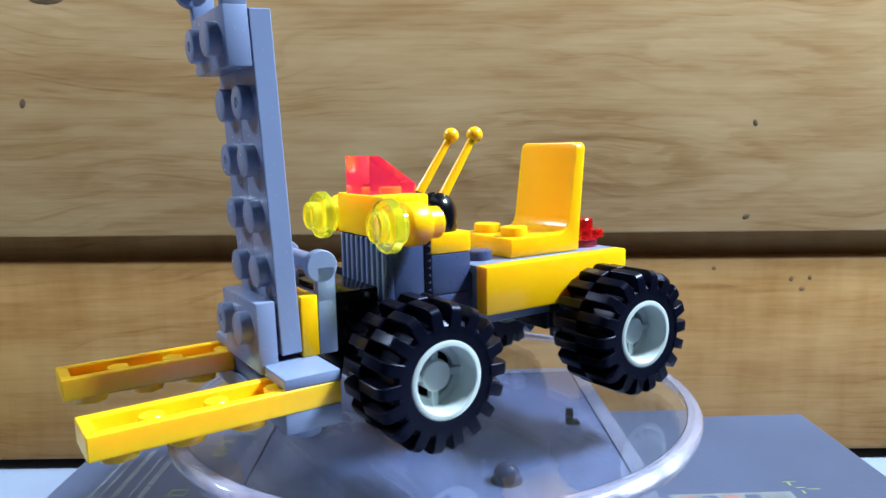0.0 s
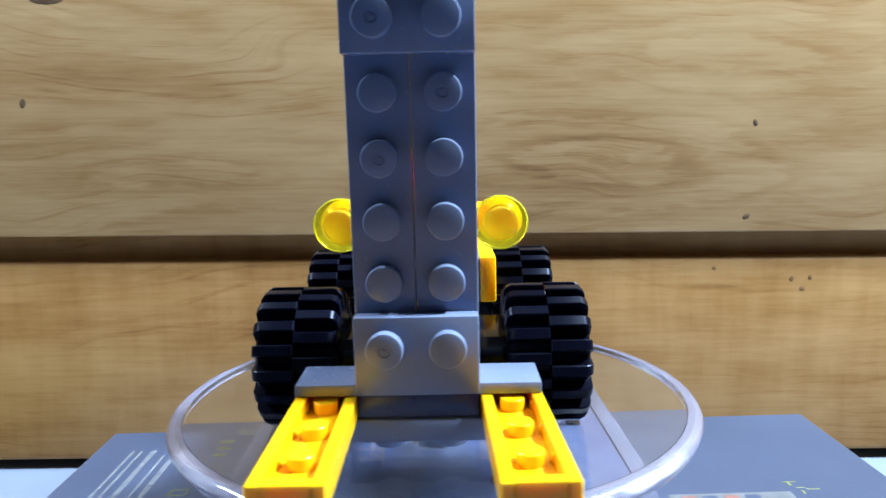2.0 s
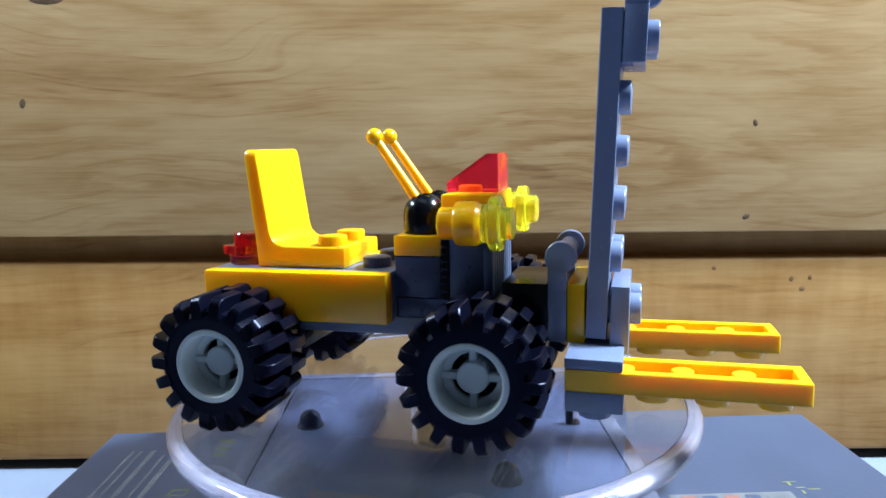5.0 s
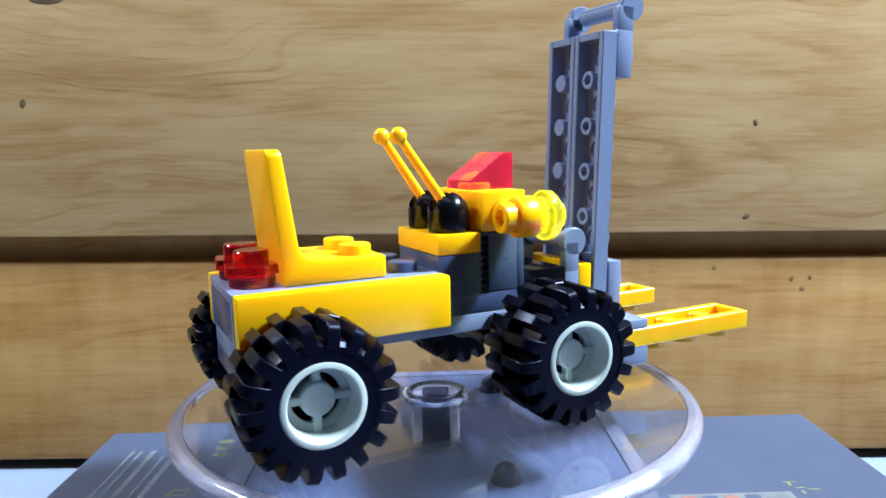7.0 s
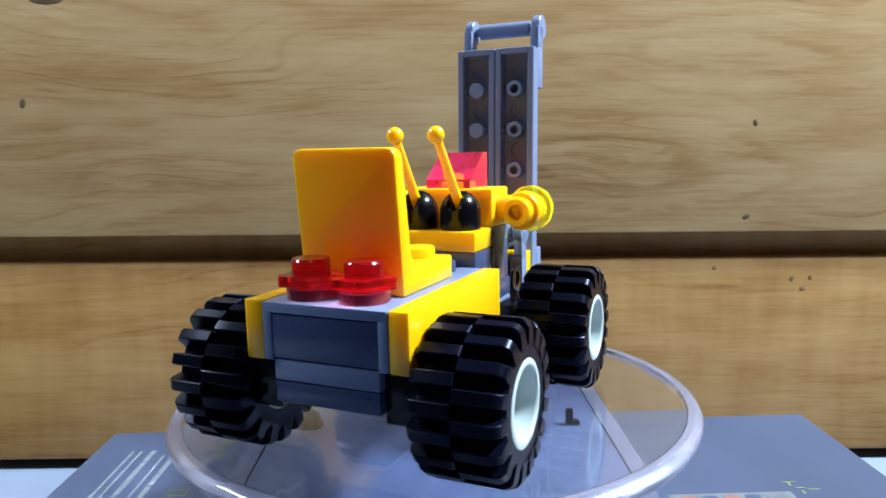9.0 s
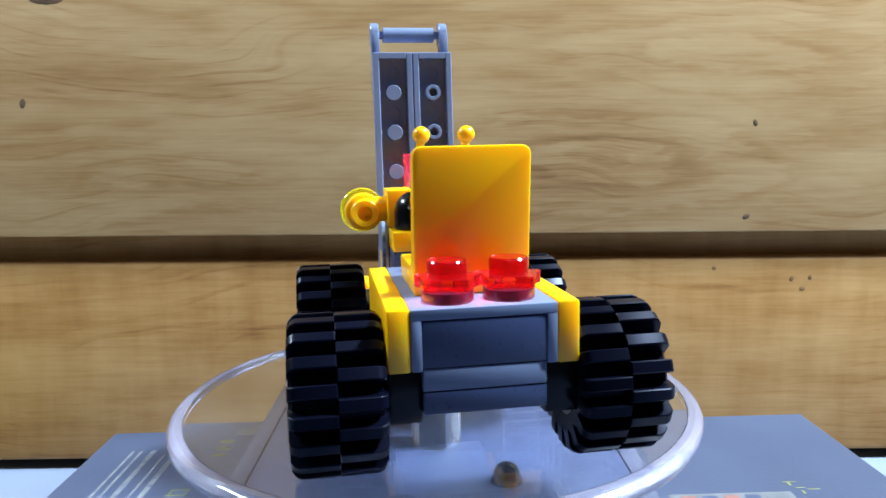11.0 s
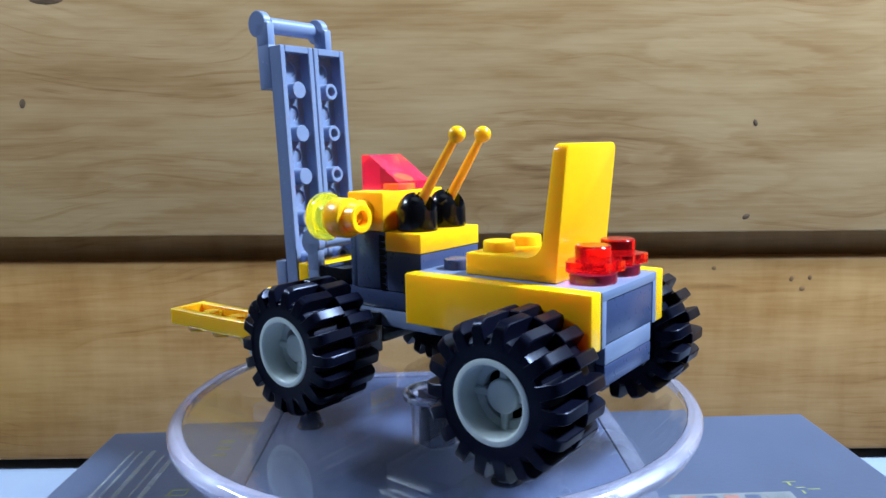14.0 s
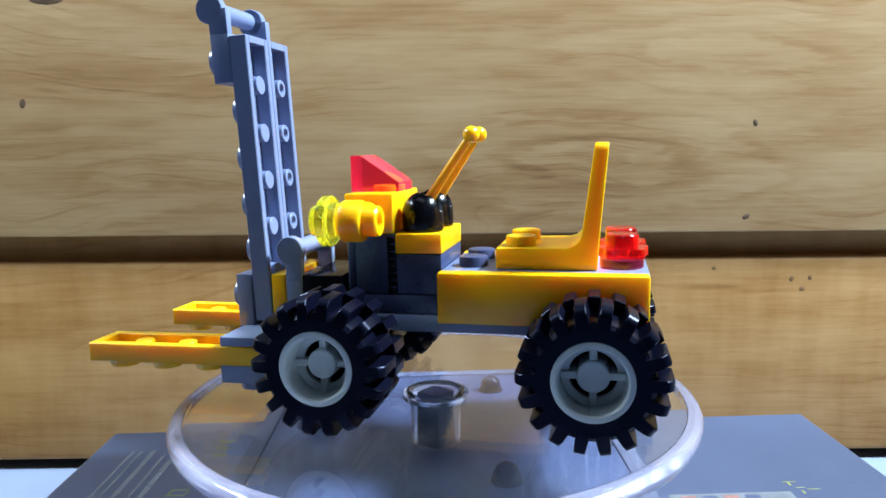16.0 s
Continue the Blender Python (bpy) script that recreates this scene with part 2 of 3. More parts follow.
def setting(name, bm, mat, label, m=None):
    ob = tagged(part(name, bm, mat), label, name.split("_")[0], kind="structure")
    if m:
        ob.matrix_world = m
    return ob


def build_setting():
    bm = bmesh.new()
    box(bm, -420, 420, -330, 260, -133, -116, 2)
    setting("desk_top", bm, PAPER, "white desk top below the wooden drawer fronts", LEAN)
    bm = bmesh.new()
    box(bm, -1540, 1540, -1540, 300, -800, -760, 2)
    setting("floor", bm, WALL_PAINT, "plain room floor")
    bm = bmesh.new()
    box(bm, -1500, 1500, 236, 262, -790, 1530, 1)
    setting("wall_north", bm, SHADE, "backing behind the drawer fronts, painted near-black as gap shade", LEAN)
    for name, b in (("wall_south", (-1520, 1520, -1540, -1500)), ("wall_west", (-1540, -1500, -1500, 300)), ("wall_east", (1500, 1540, -1500, 300))):
        bm = bmesh.new()
        box(bm, *b, -760, 1500, 2)
        setting(name, bm, WALL_PAINT, "plain painted room wall")
    bm = bmesh.new()
    box(bm, -1540, 1540, -1540, 300, 1500, 1540, 2)
    setting("ceiling", bm, WALL_PAINT, "plain painted ceiling")


cabinet = tagged(new("drawer_cabinet"), "oak drawer cabinet with two plain wooden fronts", "cabinet")
cabinet.matrix_world = LEAN


def drawer_front(z0, z1, y0, y1, mat, label, edge=0.7):
    bm = bmesh.new()
    box(bm, -520, 520, y0, y1, z0, z1, edge, 4)
    return part("drawer_front", bm, mat, cabinet, label)


build_setting()
upper = drawer_front(1.75, 190, 215, 235, WOOD_A, "light oak drawer front with flowing grain and small knots")
lower = drawer_front(-111.0, -11.3, 219.3, 231.0, WOOD_B, "honey oak drawer front below an overhanging one", 2.6)
# rail added in a recess, so the shade under the overhang stays dark
bm = bmesh.new()
box(bm, -520, 520, 230.0, 235.8, -30, 12, 0.3)
part("shade_band_rail", bm, WOOD_B, cabinet, "honey oak rail added in a recess for the band of shade")


def mark(parent, x, z, y, w, h, tilt, mat):
    bm = bmesh.new()
    lathe(bm, [(0, 0), (w, 0.0), (w * 0.8, 0.12), (0, 0.15)], seg=12, m=Matrix.Translation((x, y, z)) @ Matrix.Rotation(radians(tilt), 4, "Y") @ Matrix.Diagonal((1, 1, h / w, 1)) @ AXES["-y"])
    part("knot", bm, mat, parent, "small dark knot")


for x, z, w, h, tilt in ((-186.6, 63.3, 1.4, 2.2, 10), (151.9, 53.1, 1.0, 1.7, -20), (149.9, 9.1, 2.0, 1.2, -30), (-172.2, 109.4, 8.0, 2.6, 0)):
    mark(upper, x, z, 214.98, w, h, tilt, KNOT)
for x, z, w, h, tilt in ((176.0, -22.0, 1.1, 1.4, 20), (181.5, -27.0, 1.5, 1.2, -10), (185.0, -21.5, 1.0, 1.3, 0), (137.5, -16.5, 1.2, 1.0, 15)):
    mark(lower, x, z, 219.28, w, h, tilt, KNOT_PALE)


def card_box():
    """Printed box on which the turntable stands."""
    ob = new("product_box")
    tagged(ob, "dark grey printed cardboard box lying under the turntable", "box")
    bm = bmesh.new()
    box(bm, -69.2, 79.7, -187, 25.4, -115.9, -16.0, 0.7, 2)
    part("carton", bm, CARD, ob)

    def bar(x0, x1, y0, y1, mat):
        bm = bmesh.new()
        box(bm, x0, x1, y0 + 3.1, y1 + 3.1, -16.05, -15.97, 0)
        part("print_bar", bm, mat, ob, "printed bar")

    rnd = random.Random(5)
    for x, w in ((-61.3, 0.5), (-59.6, 0.45), (-57.4, 1.0), (-54.4, 0.5), (-52.6, 1.05)):
        y = 12.0 if x < -56 else 9.5
        while y > -9:
            n = rnd.uniform(1.2, 4.6)
            bar(x, x + w, y - n, y, INK_PALE)
            y -= n + 0.45
    for i in range(3):
        bar(-43.5 + i * 0.2, -40.5, 10.9 - i * 3.1, 12.0 - i * 3.1, INK_LIME)
    bar(-41, -37, 15.0, 18.0, INK_PALE)
    for x0, x1, y0, y1 in ((-47.5, -44.2, -5.4, -5.0), (-47.9, -44.4, -7.4, -7.0), (-47.5, -47.1, -7.0, -5.4), (-44.6, -44.2, -7.0, -5.4)):
        bar(x0, x1, y0, y1, INK_LIME)
    for x0, x1, y0, y1 in ((60.2, 62.6, -9.2, -8.9), (60.9, 61.4, -10.4, -9.2), (61.6, 63.2, -11.3, -11.0), (63.3, 65.4, -12.0, -11.7), (62.0, 62.4, -13.4, -12.2)):
        bar(x0, x1, y0, y1, INK_LIME)
    bar(39, 60, -22, -12.4, INK_PALE)
    for i, m in enumerate((INK_RED, CARD, INK_RED, CARD, INK_PALE)):
        bm = bmesh.new()
        box(bm, 41 + i * 3.6, 43.4 + i * 3.6, -12.9, -10.1, -15.99, -15.93, 0)
        part("print_bar", bm, m, ob, "printed bar")
    return ob


card_box()
bm = bmesh.new()
box(bm, -325, -202, 92, 192, -115.9, -115.4, 0.1)
slip = tagged(part("paper_slip", bm, PAPER_LIME), "pale lime paper slip lying on the desk", "paper")
slip.matrix_world = LEAN


# ---------------------------------------------------------------- the turntable
def turntable():
    ob = tagged(new("turntable"), "clear acrylic turntable with a round disc on a grey base", "turntable")
    bm = bmesh.new()
    box(bm, -30.9, 31.3, -28, 37, -15.95, -11.0, 0.4)
    part("base", bm, STAND, ob, "grey base block")
    # right strip coloured paler than the rest, as if it caught more light
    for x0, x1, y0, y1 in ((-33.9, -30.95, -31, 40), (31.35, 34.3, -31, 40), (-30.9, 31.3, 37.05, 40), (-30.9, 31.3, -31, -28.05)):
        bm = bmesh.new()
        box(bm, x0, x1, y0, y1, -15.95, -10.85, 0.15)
        part("base_edge", bm, STAND_EDGE if x0 > 0 else STAND_DIM, ob, "frosted edge strip in a lit tint" if x0 > 0 else "")
    for x, y in ((-24.2, 9.4), (12.0, 26.6), (11.0, -15.6)):
        bm = bmesh.new()
        lathe(bm, [(2.6, -11.0), (2.55, -10.8), (2.1, -10.75), (2.15, -10.0)] + [(2.15 * math.cos(a), -10.0 + 2.1 * math.sin(a)) for a in (0.25, 0.5, 0.75, 1.0, 1.25, 1.45)] + [(0, -7.9)], (x, y, 0))
        part("bearing_dome", bm, SMOKE, ob, "dark glossy bearing dome")
    bm = bmesh.new()
    for i in range(6):
        for k in range(9):
            if (i * 7 + k * 3) % 5:
                box(bm, 7.4 + k * 0.95, 8.0 + k * 0.95, 1.7 + i * 1.35, 2.05 + i * 1.35, -11.02, -10.95, 0)
    part("embossed_marks", bm, STAND_EDGE, ob, "fine pale embossed marks")
    bm = bmesh.new()
    box(bm, 24.6, 26.0, 6.0, 7.2, -11, -8.0, 0.3)
    box(bm, 24.6, 27.2, 5.6, 7.4, -11, -10.2, 0.3)
    part("catch", bm, BLACK, ob, "small black catch")
    bm = bmesh.new()
    lathe(bm, [(5.9, -2.6), (42.65, -2.6), (42.65, 0.0), (5.9, 0.0), (5.9, -2.6)], seg=128)
    disc = part("disc", bm, ACRYLIC, ob, "clear round acrylic disc")
    disc.visible_shadow = False
    bm = bmesh.new()
    lathe(bm, [(42.7, -3.1), (43.9, -3.05), (44.7, -2.5), (45.1, -1.7), (45.15, -1.1), (44.95, -0.5), (44.5, -0.08), (43.9, 0.08), (42.8, 0.05), (42.7, -3.1)], seg=128)
    part("rolled_edge", bm, FROSTED, disc, "milky rounded disc edge").visible_shadow = False
    # flared clear cup under the middle, with a dark square socket in it
    bm = bmesh.new()
    lathe(bm, [(4.2, -11.0), (4.4, -10.7), (4.6, -3.6), (4.7, -1.0), (5.1, -0.4), (5.25, 0.0), (5.1, 0.4), (4.7, 0.5), (4.1, 0.0), (3.9, -3.6), (3.8, -11.0), (4.2, -11.0)], seg=40)
    part("hub", bm, HUB_CLEAR, disc, "clear flared hub cup").visible_shadow = False
    bm = bmesh.new()
    box(bm, -2.35, 2.35, -2.35, 2.35, -10.95, -2.2, 0.15)
    bm.transform(SOCKET)
    part("hub_socket", bm, SOCKET_DARK, disc, "dark glossy square socket")
    bm = bmesh.new()
    for u0, u1, v0, v1 in ((-2.35, -1.95, -2.35, 2.35), (1.95, 2.35, -2.35, 2.35), (-1.95, 1.95, -2.35, -1.95), (-1.95, 1.95, 1.95, 2.35)):
        box(bm, u0, u1, v0, v1, -2.18, 0.0, 0.08, 1)
    bm.transform(SOCKET)
    part("socket_rim", bm, FROSTED, disc, "milky square rim of the socket").visible_shadow = False
    return ob, disc


SOCKET = Matrix.Rotation(radians(-25), 4, "Z")
table, disc = turntable()


# ---------------------------------------------------------------- the toy forklift; x forward, y to its left, z up from the disc
AXIS_X, AXIS_Y, LIFT = 36.15, 1.2, 0.45
truck = tagged(new("toy_forklift"), "yellow and grey brick-built toy forklift with fat black tyres", "toy vehicle")


def channel_plate(bm, x0, x1, y0, y1, z0, z1, n, hollow=False, wall=1.25, floor=0.55, sink=0.05, bores=True):
    """A one-row plate seen from its hollow side: four walls, a skin with the stud bores, and round posts."""
    skin = z0 + floor
    box(bm, x0, x1, y0, y0 + wall, z0, z1, 0.15, 1)
    box(bm, x0, x1, y1 - wall, y1, z0, z1, 0.15, 1)
    box(bm, x0, x0 + wall, y0 + wall, y1 - wall, z0, z1, 0.1, 1)
    box(bm, x1 - wall, x1, y0 + wall, y1 - wall, z0, z1, 0.1, 1)
    box(bm, x0, x1, y0, y1, z0 - 0.03, z0 + 0.2, 0.1, 1)
    step, half, mid = (x1 - x0) / n, (y1 - y0) / 2 - wall + 0.1, (y0 + y1) / 2
    seg = 20
    for i in range(n):
        cx = x0 + (i + 0.5) * step
        outer, inner, deep = [], [], []
        for k in range(seg):
            a = 2 * math.pi * (k + 0.5) / seg
            c, d = math.cos(a), math.sin(a)
            f = min(step / 2 / max(abs(c), 1e-6), half / max(abs(d), 1e-6))
            outer.append(bm.verts.new((cx + c * f, mid + d * f, skin)))
            inner.append(bm.verts.new((cx + c * 1.5, mid + d * 1.5, skin)))
            deep.append(bm.verts.new((cx + c * 1.45, mid + d * 1.45, z0 + 0.21 if bores else skin - 0.02)))
        for k in range(seg):
            j = (k + 1) % seg
            bm.faces.new((outer[k], outer[j], inner[j], inner[k]))
            bm.faces.new((inner[k], inner[j], deep[j], deep[k]))
        if not bores:
            bm.faces.new(deep)
    for i in range(1, n):
        h = z1 - skin - sink
        prof = [(1.6, -0.1), (1.6, h - 0.12), (1.5, h)]
        prof += [(0.95, h), (0.85, h - 0.15), (0.8, 0.3), (0, 0.3)] if hollow else [(0, h)]
        lathe(bm, prof, (x0 + i * step, mid, skin), "z", seg=18)
        for sgn in (-1, 1):
            box(bm, x0 + i * step - 0.35, x0 + i * step + 0.35, mid + sgn * half - 0.35, mid + sgn * half + 0.35, z0 + 0.8, z1 - 0.9, 0.1, 1)


def chassis():
    bm = bmesh.new()
    box(bm, 0.3, 50.4, -8.1, 8.1, 12.5, 15.5)
    part("chassis_plate", bm, GREY, truck, "grey long plate")
    bm = bmesh.new()
    box(bm, 0.3, 16.2, -8.1, 8.1, 9.4, 12.45)
    part("rear_plate", bm, DARK_GREY, truck, "dark grey plate")
    for x in (8.3, 48.8):
        bm = bmesh.new()
        box(bm, x - 7.0, x + 8.0, -8.05, 8.05, 9.5 if x > 20 else 9.3, 12.4)
        for s in (-1, 1):
            box(bm, x - 6.8, x + 7.2, s * 10.5 - 2.4, s * 10.5 + 2.4, 8.0, 15.0, 0.3)
            lathe(bm, [(2.1, 0), (2.1, 8.0), (1.6, 8.3), (0, 8.3)], (x, s * 12.5, 10.6), "y" if s > 0 else "-y", 16)
        part("axle_plate", bm, BLACK, truck, "black axle holder")
    bm = bmesh.new()
    box(bm, 0.2, 16.2, -8.1, 8.1, 15.55, 21.7)
    part("rear_brick", bm, DARK_GREY, truck, "dark grey rear brick")
    bm = bmesh.new()
    box(bm, 16.3, 33.0, -8.0, 8.0, 15.55, 21.7)
    part("middle_brick", bm, DARK_GREY, truck, "dark grey brick")
    bm = bmesh.new()
    box(bm, 0.1, 32.7, -9.5, 9.5, 21.75, 23.2, 0.2)
    for s in (-1, 1):
        box(bm, 0.1, 32.7, s * 8.8 - 0.7, s * 8.8 + 0.7, 15.2, 21.9, 0.2)
    part("deck_bracket", bm, GREY, truck, "grey deck bracket")
    bm = bmesh.new()
    for y in (-4.05, 4.05):
        stud(bm, (28.3, y, 23.2))
    part("deck_studs", bm, DARK_GREY, truck)
    for s in (-1, 1):
        bm = bmesh.new()
        box(bm, 0.2, 32.8, min(s * 9.55, s * 12.5), max(s * 9.55, s * 12.5), 15.1, 23.3, 0.3)
        part("side_tile", bm, YELLOW, truck, "glossy yellow side tile")
    bm = bmesh.new()
    box(bm, 33.1, 50.4, -8.1, 8.1, 15.55, 18.8)
    part("front_plate", bm, DARK_GREY, truck, "dark grey plate")


def engine():
    bm = bmesh.new()
    box(bm, 32.9, 40.6, -8.15, 8.15, 18.85, 25.6)
    part("dash_brick", bm, DARK_GREY, truck, "dark grey brick")
    bm = bmesh.new()
    box(bm, 32.8, 40.7, -8.2, 8.2, 25.65, 29.0)
    part("dash_plate", bm, YELLOW, truck)
    # ribbed radiator
    bm = bmesh.new()
    box(bm, 42.0, 47.7, -8.15, 8.15, 18.85, 28.8, 0.2)
    box(bm, 47.6, 49.0, 7.65, 8.15, 18.9, 28.8, 0.15)
    box(bm, 47.6, 49.0, -8.15, -7.65, 18.9, 28.8, 0.15)
    box(bm, 40.75, 42.05, -8.1, 8.1, 18.9, 28.8, 0.05, 1)
    radiator = part("radiator", bm, DARK_GREY, truck, "dark grey brick with vertical ribs")
    for i in range(9):
        y = -7.3 + i * 14.6 / 8
        bm = bmesh.new()
        box(bm, 47.5, 49.2, y - 0.4, y + 0.4, 19.0, 28.7, 0.15, 1)
        part("rib", bm, GREY, radiator)
    bm = bmesh.new()
    for i in range(8):
        z = 19.4 + i * 1.2
        prism(bm, [(41.0, z - 0.45), (42.05, z - 0.6), (42.05, z + 0.6), (41.0, z + 0.45), (40.65, z)], -8.22, 8.22)
    part("rear_ribs", bm, BLACK, truck, "black notched edge")
    bm = bmesh.new()
    box(bm, 40.9, 49.3, -8.2, 8.2, 28.9, 35.6, 0.3)
    for s in (-1, 1):
        lathe(bm, [(2.3, 0), (2.3, 4.2)], (45.2, s * 8.0, 32.0), "y" if s > 0 else "-y", 18)
    part("bonnet", bm, YELLOW, truck, "yellow brick")
    # sloped red lens
    bm = bmesh.new()
    prism(bm, [(40.9, 35.65), (49.3, 35.65), (49.3, 41.8), (47.5, 41.8), (40.9, 37.2)], -4.2, 4.2)
    soft(bm, 0.2, 2)
    part("warning_lens", bm, CLEAR_RED, truck, "clear red sloped lens").visible_shadow = False
    bm = bmesh.new()
    stud(bm, (44.2, 0.0, 35.6), r=2.0, h=1.1)
    part("lens_stud", bm, YELLOW, truck)
    for s in (-1, 1):
        bm = bmesh.new()
        y, z = s * 12.2, 31.5
        lathe(bm, [(0, 43.4), (1.25, 43.4), (1.35, 41.9), (2.3, 41.85), (2.5, 42.1), (2.5, 44.3), (3.2, 44.5), (3.4, 44.9), (3.4, 47.6), (3.2, 48.0), (2.6, 48.6), (0, 48.6)], (0, y, z), "x", 28)
        lamp = part("headlight", bm, YELLOW, truck, "round yellow lamp holder")
        bm = bmesh.new()
        lathe(bm, [(0, 48.65), (3.0, 48.65), (3.05, 49.7), (3.95, 49.75), (4.15, 50.0), (4.15, 51.2), (3.95, 51.5), (2.5, 51.55), (2.45, 53.0), (2.2, 53.2), (0, 53.2)], (0, y, z), "x", 32)
        part("lens", bm, CLEAR_YELLOW, lamp, "clear yellow round lens").visible_shadow = False


def lever(s):
    y = s * 4.0
    bm = bmesh.new()
    dome = [(0, 29.05), (3.4, 29.05), (3.5, 29.3), (3.5, 32.0)] + [(3.5 * math.cos(a), 32.0 + 3.6 * math.sin(a)) for a in (0.25, 0.5, 0.75, 1.0, 1.25)] + [(0, 35.6)]
    lathe(bm, dome, (36.9, y, 0), seg=28)
    # slot for the lever, cut from the rear half
    cut = [v for v in bm.verts if abs(v.co.y - y) < 0.95 and v.co.z > 32.5 and v.co.x < 37.6]
    for v in cut:
        v.co.z = 32.4
    base = part("lever_base", bm, BLACK, truck, "glossy black domed lever base")
    bm = bmesh.new()
    top = Vector((28.45, s * 3.63, 44.9))
    foot = Vector((36.9, y, 32.6))
    rod(bm, foot, top, 0.92, 0.68)
    ball(bm, top, 1.42)
    part("lever_rod", bm, YELLOW, base, "yellow control lever with a ball end")


def seat():
    bm = bmesh.new()
    outline = [(8.0, 23.25), (24.0, 23.25), (24.0, 26.7), (12.7, 26.8), (11.6, 27.2), (10.8, 28.0), (10.4, 29.2), (8.5, 43.2), (6.3, 43.2), (7.6, 29.0)]
    prism(bm, outline, -7.95, 7.95)
    bmesh.ops.recalc_face_normals(bm, faces=bm.faces)
    corner = [e for e in bm.edges if all(v.co.z > 43.1 for v in e.verts) and abs(e.verts[0].co.y - e.verts[1].co.y) < 0.1]
    bmesh.ops.bevel(bm, geom=corner, offset=1.3, segments=4, profile=0.5, affect="EDGES")
    soft(bm, 0.28, 2, 0.7)
    for y in (-4.05, 4.05):
        stud(bm, (20.3, y, 26.7), r=2.5)
    part("seat", bm, YELLOW, truck, "glossy yellow seat with a tall back")


def tail_lamp(y):
    """Round stud plate with a petalled flange, over a dark stud of the deck."""
    bm = bmesh.new()
    lathe(bm, [(0, 23.3), (3.3, 23.3), (3.45, 23.5), (3.45, 25.2), (3.2, 25.3), (0, 25.3)], (4.2, y, 0), seg=32)
    rim = []
    for i in range(60):
        a = 2 * math.pi * i / 60
        r = 3.55 + 0.95 * max(0.0, math.cos(2.5 * a + 0.4) ** 2 * 1.3 - 0.3)
        rim.append((4.2 + r * math.cos(a), y + r * math.sin(a)))
    prism(bm, rim, 25.15, 26.6, "xy")
    lathe(bm, [(2.6, 26.5), (2.6, 28.5), (2.4, 28.75), (0, 28.75)], (4.2, y, 0), seg=28)
    part("tail_lamp", bm, DEEP_RED, truck, "clear red petalled tail lamp").visible_shadow = False
    bm = bmesh.new()
    lathe(bm, [(2.4, 23.32), (2.4, 24.6), (0, 24.6)], (4.2, y, 0), seg=20)
    part("deck_stud", bm, DARK_GREY, truck)


def handle_plate(name, x0, x1, z0, zbar, xbar, front_studs):
    """Upright plate with two arms that hold a bar."""
    bm = bmesh.new()
    box(bm, x0, x1, -8.1, 8.1, z0, z0 + 8.2, 0.2)
    for s in (-1, 1):
        a, b = sorted((s * 8.1, s * 6.4))
        box(bm, x0, x1, a, b, z0 + 8.0, zbar, 0.2)
        lathe(bm, [(0, 0), (2.3, 0), (2.45, 0.15), (2.45, 1.55), (2.3, 1.7), (0, 1.7)], (xbar, a, zbar), "y", 24)
    rod(bm, (xbar, -5.4, zbar), (xbar, 5.4, zbar), 1.55, 1.55, 18)
    rod(bm, (xbar, -6.6, zbar), (xbar, 6.6, zbar), 0.85, 0.85, 12)
    if front_studs:
        for y in (-4.05, 4.05):
            stud(bm, (x1, y, z0 + 4.0), "x", dimple=y < 0)
    return part(name, bm, LIGHT_GREY, truck, "light grey plate with a bar handle")


def leaning(ob, deg, dx):
    """Tips a part forward about its foot and sets it back by dx."""
    m = Matrix.Translation((-dx * MM, -0.1 * MM, 0)) @ Matrix.Translation((0.069, 0, 0.014)) @ Matrix.Rotation(radians(deg), 4, "Y") @ Matrix.Translation((-0.069, 0, -0.014))
    ob.data.transform(m)


